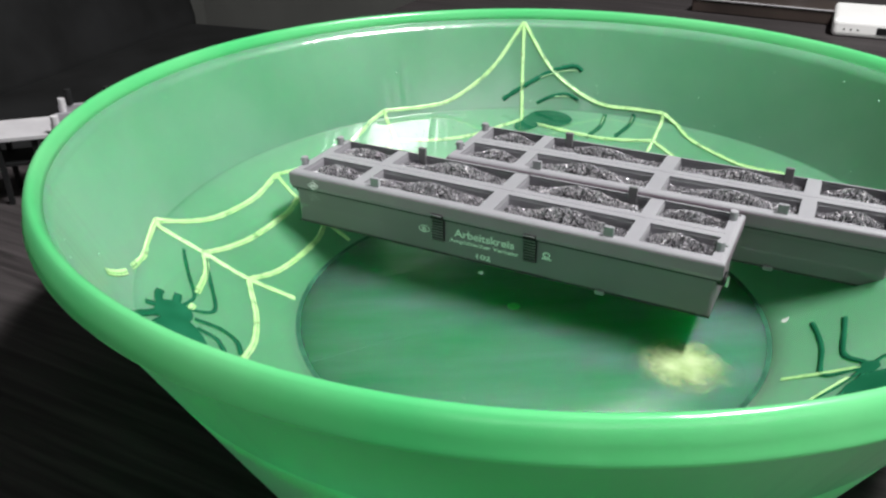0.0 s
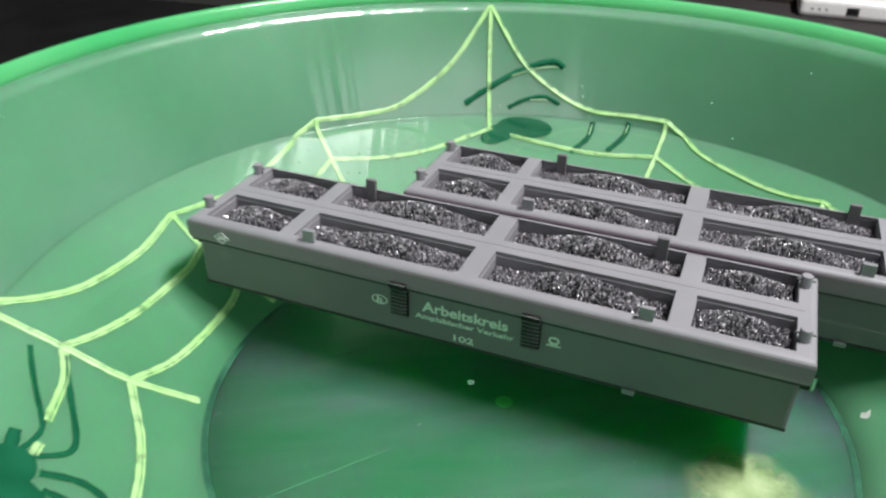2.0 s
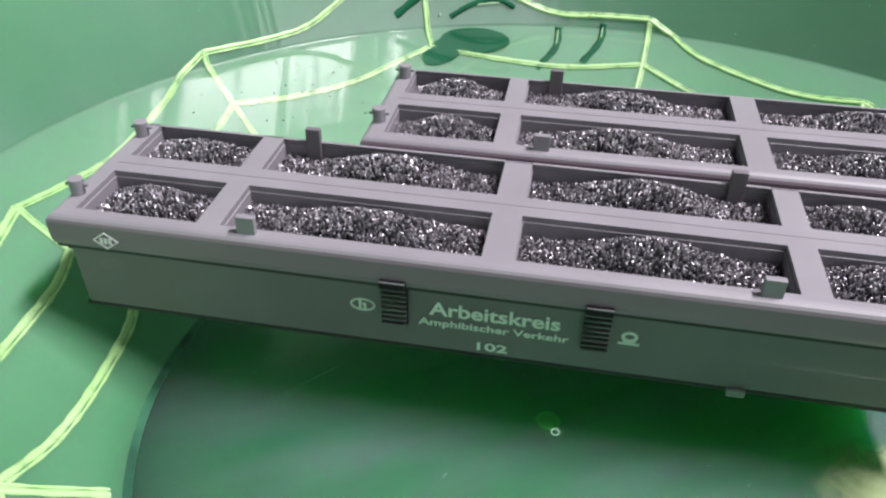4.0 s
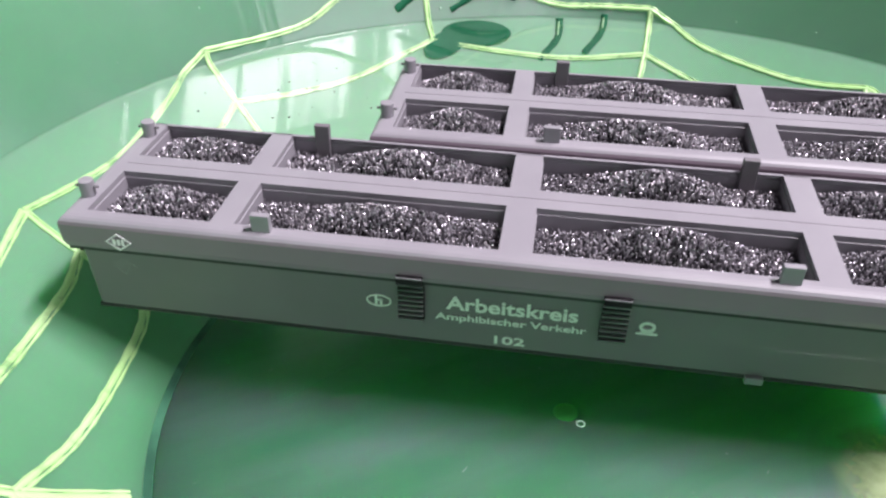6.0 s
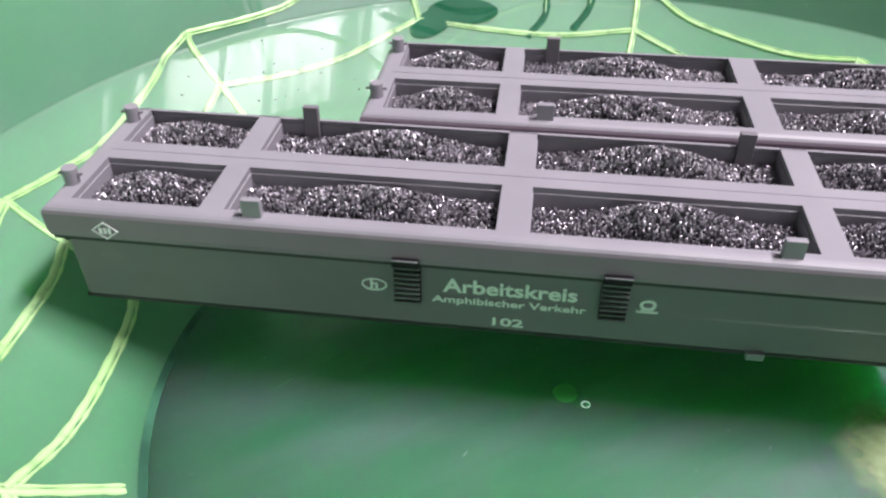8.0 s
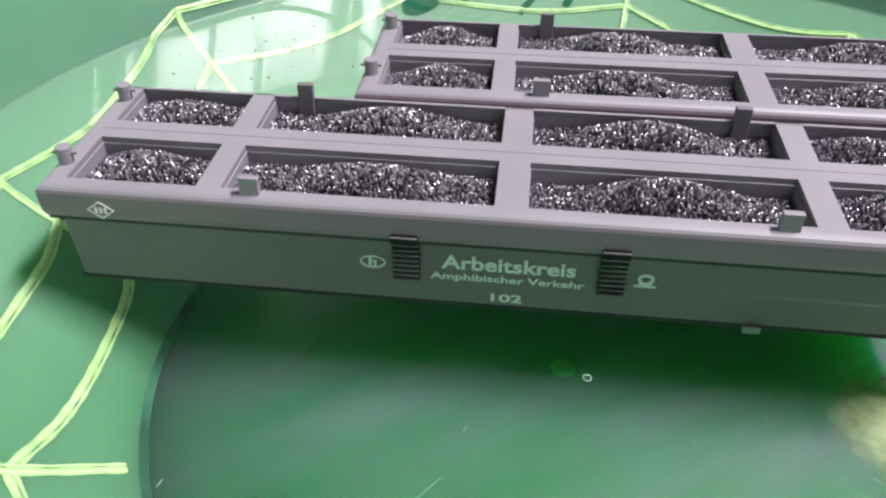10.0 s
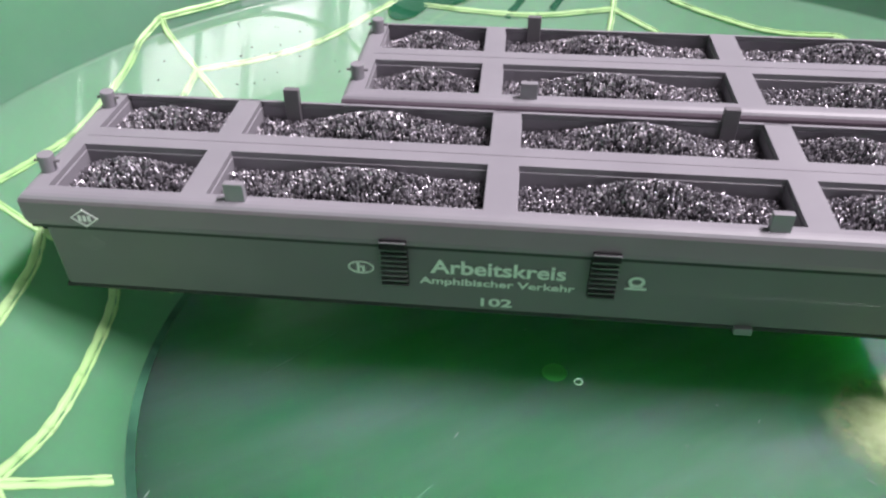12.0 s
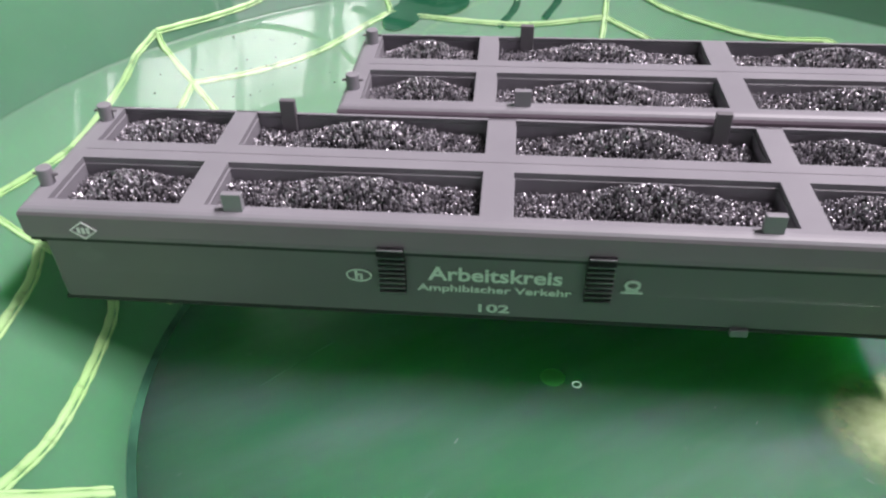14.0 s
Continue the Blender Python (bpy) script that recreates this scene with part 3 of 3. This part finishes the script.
def lettering(text, x, y, z, width, height, parent, label):
    data = bpy.data.curves.new("lettering", "FONT")
    data.body, data.align_x, data.align_y = text, "CENTER", "BOTTOM_BASELINE"
    data.extrude, data.offset = 0.008, 0.022
    ob = bpy.data.objects.new("lettering_curve", data)
    scene.collection.objects.link(ob)
    mesh = bpy.data.meshes.new_from_object(ob.evaluated_get(bpy.context.evaluated_depsgraph_get()))
    bpy.data.objects.remove(ob)
    bm = bmesh.new()
    bm.from_mesh(mesh)
    bpy.data.meshes.remove(mesh)
    xs = [v.co.x for v in bm.verts]
    ys = [v.co.y for v in bm.verts]
    sx, sy = width / (max(xs) - min(xs)), height / 0.7
    for v in bm.verts:
        v.co = Vector(((v.co.x - (max(xs) + min(xs)) / 2) * sx + x, y - v.co.z, v.co.y * sy + z))
    return part("lettering", bm, WHITE_INK, parent, label)


def ring_flat(bm, x, z, rx, rz, wide, y, n=28):
    """A flat oval ring standing in the plane y."""
    rows = []
    for k in range(n):
        a = 2 * math.pi * k / n
        c, s = math.cos(a), math.sin(a)
        rows.append([bm.verts.new((x + (rx - o) * c, yy, z + (rz - o) * s)) for o, yy in ((0, y + 0.02), (0, y - 0.01), (wide, y - 0.01), (wide, y + 0.02))])
    for k in range(n):
        a, b = rows[k], rows[(k + 1) % n]
        for j in range(4):
            bm.faces.new((a[j], a[(j + 1) % 4], b[(j + 1) % 4], b[j]))


def band(x0, x1, y0, y1, z0, z1, wide):
    """A closed rectangular strip running round a hull."""
    bm = bmesh.new()
    box(bm, x0, x1, y0, y0 + wide, z0, z1)
    box(bm, x0, x1, y1 - wide, y1, z0, z1)
    box(bm, x0, x0 + wide, y0 + wide, y1 - wide, z0, z1)
    box(bm, x1 - wide, x1, y0 + wide, y1 - wide, z0, z1)
    return bm


def build_barge():
    barge = thing("cargo_barge", 0, 0, DECK - KEEL)
    up = KEEL
    hull = part("hull", moved(hull_mesh(), 0, 0, up), GREY_SHADED, barge, "smooth grey hull side")
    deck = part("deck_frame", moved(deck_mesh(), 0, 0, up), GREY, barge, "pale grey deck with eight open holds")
    # Skirt sides get the shaded copy, though the plastic is the deck's own.
    deck.data.materials.append(GREY_SHADED)
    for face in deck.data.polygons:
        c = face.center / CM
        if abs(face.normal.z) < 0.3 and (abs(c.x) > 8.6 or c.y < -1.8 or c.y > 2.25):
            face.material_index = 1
    # Near-black strips put in as the shade under the skirt and at the keel.
    part("skirt_shade", moved(band(-8.84, 8.80, -1.80, 2.26, -0.785, -0.69, 0.16), 0, 0, up), SHADE_LINE, barge, "dark strip for the shade under the skirt")
    part("keel_shade", moved(band(-8.66, 8.62, -1.66, 2.10, -KEEL, -KEEL + 0.075, 0.12), 0, 0, up), SHADE_LINE, barge, "dark strip for the shade on the lower hull edge")
    part("seam", moved(block(-8.5, 8.5, 0.34, 0.352, -0.02, 0.006), 0, 0, up), GREY_DARK, barge, "fine dark seam line")
    for x in (4.7,):
        part("keel_tab", moved(block(x - 0.17, x + 0.17, -1.76, -1.5, -KEEL - 0.06, -KEEL + 0.10, 0.02), 0, 0, up), GREY, barge, "small pale tab")
    for x, y in ((-8.66, -1.0), (-8.6, 1.62), (8.52, -1.0), (8.5, 1.62)):
        bollard = part("bollard", moved(cylinder(0.15, -0.02, 0.35, 0.02), x, y, up), GREY, barge, smooth=False)
        side = -1 if x < 0 else 1
        pin = cylinder(0.03, -0.24, 0.24, 0.0, 10)
        part("pin", moved(moved(pin, 0, 0, 0, 0, 90 * side, 0), x, y, up + 0.2), GREY_DARK, bollard, "thin cross pin")
    for x in (-4.79, 4.82):
        part("stake", moved(block(x - 0.185, x + 0.185, -1.72, -1.58, -0.05, 0.36, 0.015), 0, 0, up), GREY, barge, "flat upright stake")
    for x in (-4.68, 4.64):
        part("stake", moved(block(x - 0.17, x + 0.17, 2.05, 2.2, -0.75, 0.34, 0.02), 0, 0, up), GREY_DARK, barge, "flat upright stake")
    for x in (-1.91, 1.95):
        ladder = part("ladder", moved(block(x - 0.25, x + 0.25, -1.80, -1.66, -1.72, -0.58, 0.01), 0, 0, up), BLACK, barge, "black ladder panel")
        part("step_plate", moved(block(x - 0.25, x + 0.25, -1.96, -1.76, -0.72, -0.55, 0.012), 0, 0, up), BLACK, ladder)
        # Thin pale strip as the highlight along the step plate.
        part("plate_highlight", moved(block(x - 0.25, x + 0.25, -1.975, -1.955, -0.575, -0.545, 0.004, 1), 0, 0, up), RUNG, ladder, "pale strip for the plate's lit edge")
        for k in range(8):
            z = -0.82 - 0.118 * k
            part("rung", moved(block(x - 0.25, x + 0.25, -1.86, -1.79, z - 0.014, z + 0.014, 0.004, 1), 0, 0, up), RUNG, ladder, "grey rung, pale for its lit upper edge")
    for side in (-1, 1):
        arm = part("coupling", moved(block(min(side * 8.6, side * 8.9), max(side * 8.6, side * 8.9), -1.5, -1.05, -1.08, -0.72, 0.04), 0, 0, up), BLACK, barge, "dark coupling block")
        part("coupling_pin", moved(cylinder(0.08, -1.16, -0.76, 0.01, 14), side * 8.94, -1.28, up), STEEL, arm, "bright metal pin")
    face = -1.685
    lettering("Arbeitskreis", 0.02, face, up - 1.40, 2.53, 0.31, barge, "light grey printed lettering")
    lettering("Amphibischer Verkehr", 0.01, face, up - 1.67, 2.93, 0.155, barge, "light grey printed lettering")
    lettering("102", 0.02, face + 0.01, up - 2.16, 0.60, 0.19, barge, "light grey printed number")
    bm = bmesh.new()
    ring_flat(bm, -2.57, up - 1.38, 0.25, 0.15, 0.03, face)
    box(bm, -2.65, -2.60, face - 0.01, face + 0.02, up - 1.49, up - 1.26)
    box(bm, -2.55, -2.50, face - 0.01, face + 0.02, up - 1.49, up - 1.36)
    box(bm, -2.65, -2.50, face - 0.01, face + 0.02, up - 1.38, up - 1.345)
    part("emblem", bm, WHITE_INK, barge, "oval printed emblem")
    bm = bmesh.new()
    ring_flat(bm, 2.58, up - 1.33, 0.155, 0.125, 0.06, face)
    box(bm, 2.38, 2.78, face - 0.01, face + 0.02, up - 1.52, up - 1.475)
    box(bm, 2.46, 2.70, face - 0.01, face + 0.02, up - 1.465, up - 1.43)
    part("emblem", bm, WHITE_INK, barge, "round printed emblem over a bar")
    bm = bmesh.new()
    ring_flat(bm, -7.69, up - 0.46, 0.27, 0.20, 0.035, -1.885, 4)
    for k in (-0.09, 0.0, 0.09):
        box(bm, -7.69 + k - 0.028, -7.69 + k + 0.028, -1.895, -1.875, up - 0.53, up - 0.40)
    part("emblem", bm, WHITE_INK, barge, "diamond printed emblem")
    return barge


def ore_heap(x0, x1, y0, y1, seed):
    """A heap of ore grains in a hold: many small joined grains over a sloping base."""
    rr = random.Random(seed)
    lx, ly = x1 - x0, y1 - y0
    peak = 0.42 if lx > 3 else 0.36

    def height(x, y):
        u, v = (x - x0) / lx, (y - y0) / ly
        hump = math.exp(-abs((u - 0.5) / (0.26 if lx > 3 else 0.34)) ** 2.4) * math.sin(math.pi * min(1, max(0, v))) ** 0.6
        return -0.44 + peak * 1.2 * hump + 0.04 * math.sin(7 * u + seed)
    bm = bmesh.new()
    nx, ny = int(lx / 0.12), int(ly / 0.12)
    grid = [[bm.verts.new((x0 + lx * i / nx, y0 + ly * j / ny, height(x0 + lx * i / nx, y0 + ly * j / ny) - 0.05)) for j in range(ny + 1)] for i in range(nx + 1)]
    for i in range(nx):
        for j in range(ny):
            bm.faces.new((grid[i][j], grid[i + 1][j], grid[i + 1][j + 1], grid[i][j + 1]))
    step = 0.06
    for i in range(int(lx / step)):
        for j in range(int(ly / step)):
            x, y = x0 + (i + rr.uniform(0.1, 0.9)) * step, y0 + (j + rr.uniform(0.1, 0.9)) * step
            z = height(x, y) + rr.uniform(-0.01, 0.03)
            s = rr.uniform(0.019, 0.027)
            tall = rr.uniform(2.0, 3.2)
            m = pose(x, y, z, rr.gauss(4, 17), rr.gauss(-3, 17), rr.uniform(0, 360)) @ Matrix.Diagonal((s, s * rr.uniform(0.8, 1.1), s, 1))
            v = [bm.verts.new(m @ Vector(c)) for c in ((1, 0, tall), (0, 1, tall), (-1, 0, tall), (0, -1, tall), (1, 0, -tall), (0, 1, -tall), (-1, 0, -tall), (0, -1, -tall), (0.1, 0.1, tall + 0.7))]
            for a in range(4):
                b = (a + 1) % 4
                bm.faces.new((v[a], v[b], v[8]))
                bm.faces.new((v[a], v[a + 4], v[b + 4]))
                bm.faces.new((v[a], v[b + 4], v[b]))
    return bm


barge = build_barge()
tagged(barge, "grey plastic model barge with ore in eight holds", "model barge", group="floating barges")
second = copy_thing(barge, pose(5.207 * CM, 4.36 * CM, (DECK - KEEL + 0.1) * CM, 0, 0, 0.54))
tagged(second, "grey plastic model barge moored alongside, ore loaded", "model barge", group="floating barges")
for n, (bx, by, turn, lift) in enumerate(((0, 0, 0, 0), (5.207, 4.36, 0.54, 0.1))):
    for i, (x0, x1) in enumerate(HOLD_X):
        for j, (y0, y1) in enumerate(HOLD_Y):
            heap = part("ore_heap", ore_heap(x0 + 0.05, x1 - 0.05, y0 + 0.05, y1 - 0.05, 10 * n + 2 * i + j), ORE)
            # The base sheet is black: shade in the gaps between grains, as colour.
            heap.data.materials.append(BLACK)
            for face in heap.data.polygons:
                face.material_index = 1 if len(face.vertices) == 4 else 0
            heap.matrix_world = pose(bx * CM, by * CM, (DECK + lift) * CM, 0, 0, turn)
            tagged(heap, "heap of dark glittering ore grains in a hold", "ore", group="ore heaps", kind="stuff")

# ---- small things in and on the water ----
bm = bmesh.new()
for k in range(20):
    for q in range(8):
        a, c = 2 * math.pi * k / 20, 2 * math.pi * q / 8
        bm.verts.new(((0.062 + 0.008 * math.cos(c)) * math.cos(a), (0.062 + 0.008 * math.cos(c)) * math.sin(a), 0.006 + 0.008 * math.sin(c)))
bm.verts.ensure_lookup_table()
for k in range(20):
    for q in range(8):
        bm.faces.new([bm.verts[i] for i in (8 * k + q, 8 * ((k + 1) % 20) + q, 8 * ((k + 1) % 20) + (q + 1) % 8, 8 * k + (q + 1) % 8)])
bubble = part("bubble", bm, DROP, smooth=True)
bubble.matrix_world = pose(1.36 * CM, -4.85 * CM, WATER * CM)
tagged(bubble, "tiny clear air bubble floating on the water", "bubble")

flake_bm = bmesh.new()
corners = [(-0.16, 0.05), (-0.02, -0.10), (0.10, -0.06), (0.2, 0.16), (0.05, 0.1), (-0.06, 0.2)]
tops = [flake_bm.verts.new((x, y, 0.035 + 0.03 * math.sin(9 * x))) for x, y in corners]
lows = [flake_bm.verts.new((x, y, 0.02 + 0.03 * math.sin(9 * x))) for x, y in corners]
flake_bm.faces.new(tops)
flake_bm.faces.new(lows[::-1])
for k in range(6):
    flake_bm.faces.new((tops[k], lows[k], lows[(k + 1) % 6], tops[(k + 1) % 6]))
flake = part("paper_flake", flake_bm, WHITE)
spot = Matrix.Rotation(math.radians(BOWL_TURN), 4, "Z") @ on_wall(27.5, 2.5, 0.0)
flake.matrix_world = pose(BOWL_X * CM + spot.x * CM, BOWL_Y * CM + spot.y * CM, spot.z * CM, 0, -32, 17)
tagged(flake, "small torn white paper flake on the bowl's wall", "paper flake")

# ---- table things beyond the bowl ----
power = thing("power_bank", 13.6, 64.5, 0, 3)
part("shell", block(-5.5, 5.5, -4.2, 4.2, 0.0, 1.7, 0.45, 3), WHITE, power, "white rounded plastic shell")
part("socket", block(-1.6, -0.6, -4.23, -4.0, 0.45, 1.1), BLACK, power, "small black square socket")
for x in (-4.4, -3.8, -3.2):
    part("indicator", block(x - 0.08, x + 0.08, -4.23, -4.0, 0.7, 0.82), BLACK, power)
tagged(power, "white plastic power bank lying on the table", "power bank")

tray = thing("storage_tray", 2.6, 67.3, 0, -2)
part("tray_body", block(-8.5, 5.5, -2.5, 2.5, 0.0, 1.5, 0.15), BROWN, tray, "dark brown body")
part("tray_lip", block(-8.6, 5.6, -2.65, -2.5, 1.38, 1.5, 0.03), PALE, tray, "thin pale front lip")
tagged(tray, "low dark brown storage tray on the table", "tray")
bottle = thing("spray_bottle", 3.35, 78.0, 0, 0)
part("bottle_body", moved(cylinder(1.3, 0.0, 9.0, 0.2), 0, 0, 0), GREY_DARK, bottle, "dull grey body", smooth=False)
part("cap", moved(cylinder(0.7, 9.0, 11.0, 0.1), 0, 0, 0), BLACK, bottle, "black cap")
tagged(bottle, "dull grey bottle standing in the dark", "bottle")

bench = thing("bench", -78, 30, -74, 8)
part("bench_base", block(-30, 30, -80, 80, 0, 38, 1.0), BROWN, bench, "dark wooden base")
part("cushion", block(-32, 32, -82, 82, 38, 54, 5.0, 4), CLOTH, bench, "soft black cushion", smooth=True)
part("backrest", moved(block(-6, 6, -82, 82, 0, 52, 4.0, 4), -32, 0, 50, 0, -12, 0), CLOTH, bench, "soft black backrest", smooth=True)
tagged(bench, "black upholstered bench standing beside the table", "bench")

quay = thing("model_quay", -28.52, 1.41, 0, -47)
part("quay_board", block(-1.6, 1.6, -6.6, 0.5, 3.75, 4.0, 0.04), PALE, quay, "pale painted board")
for y in (-6.2, -4.3, -2.3, -0.4):
    for x in (-1.2, 1.2):
        part("quay_leg", block(x - 0.14, x + 0.14, y - 0.14, y + 0.14, 0.0, 3.75, 0.02), BLACK, quay, "thin black leg")
part("quay_brace", block(-1.2, 1.2, -6.4, 0.2, 2.2, 2.4, 0.02), BLACK, quay, "black cross brace")
tagged(quay, "pale model quay board on thin black legs", "model quay")
pontoon = thing("model_pontoon", -27.77, 2.13, 0, -47)
part("pontoon_base", block(-1.5, 1.5, -0.2, 3.2, 0.0, 3.5, 0.05), BLACK, pontoon, "black support block")
part("pontoon_deck", block(-1.75, 1.75, -0.35, 3.4, 3.5, 4.0, 0.06), PALE, pontoon, "pale deck slab")
for x in (-1.6, 0.0, 1.6):
    part("pontoon_rail", block(x - 0.14, x + 0.14, -0.35, 3.4, 4.0, 4.6, 0.04), GREY, pontoon, "raised grey rail")
for x, y in ((-1.6, 0.3), (-1.6, 2.4)):
    part("mooring_post", moved(cylinder(0.2, 4.55, 5.5, 0.03, 16), x, y, 0), BLACK, pontoon, "black mooring post")
for x in (-1.6, 1.6):
    part("corner_bollard", moved(cylinder(0.22, 4.0, 5.0, 0.04, 16), x, -0.1, 0), PALE, pontoon, "pale corner bollard")
tagged(pontoon, "grey model pontoon with black mooring posts", "model pontoon")

# drops on the bowl's wall and specks on the water
drops = bmesh.new()
dr = random.Random(8)
for k in range(30):
    az, r = dr.uniform(20, 250), dr.uniform(5.7, 9.5)
    s = dr.choice((0.02, 0.025, 0.03, 0.045))
    m = Matrix.Translation(on_wall(az, r, 0.01)) @ Matrix.Diagonal((s, s, s * 1.3, 1))
    bmesh.ops.create_icosphere(drops, subdivisions=1, radius=1.0, matrix=m)
wet = part("water_drops", drops, DROP, smooth=True)
wet.matrix_world = pose(BOWL_X * CM, BOWL_Y * CM, 0)
tagged(wet, "scattered clear water drops on the green wall", "water drops", kind="stuff")
specks = bmesh.new()
for k in range(34):
    x, y = dr.gauss(-6.3, 1.6), dr.gauss(6.6, 1.6)
    if math.hypot(x - BOWL_X, y - BOWL_Y) > 13.6 or (y < 2.6 and x > -9):
        continue
    s = dr.uniform(0.015, 0.035)
    bmesh.ops.create_icosphere(specks, subdivisions=1, radius=1.0, matrix=Matrix.Translation((x, y, WATER + 0.01)) @ Matrix.Diagonal((s, s * 1.4, s * 0.4, 1)))
lint = bmesh.new()
for k in range(120):
    if k < 70:
        x, y = dr.uniform(-8.5, 8.5), dr.uniform(-8.5, 2.0)
    else:
        a = math.radians(dr.uniform(150, 300))
        q = dr.gauss(8.9, 0.35)
        x, y = q * math.cos(a), q * math.sin(a)
    if math.hypot(x, y) > 9.3:
        continue
    s = dr.choice((0.008, 0.010, 0.014, 0.02))
    turn = Matrix.Rotation(dr.uniform(0, 3.1), 4, "Z")
    bmesh.ops.create_icosphere(lint, subdivisions=1, radius=1.0, matrix=Matrix.Translation((x, y, FLOOR_Z + 0.012)) @ turn @ Matrix.Diagonal((s * dr.choice((1, 1, 1.6, 5.0)), s, 0.006, 1)))
fluff = part("lint_specks", lint, LINT)
fluff.matrix_world = pose(BOWL_X * CM, BOWL_Y * CM, 0)
tagged(fluff, "pale lint specks lying on the bowl's base", "lint", kind="stuff")
tagged(part("dust_specks", specks, BLACK), "dark dust specks floating on the water", "dust", kind="stuff")
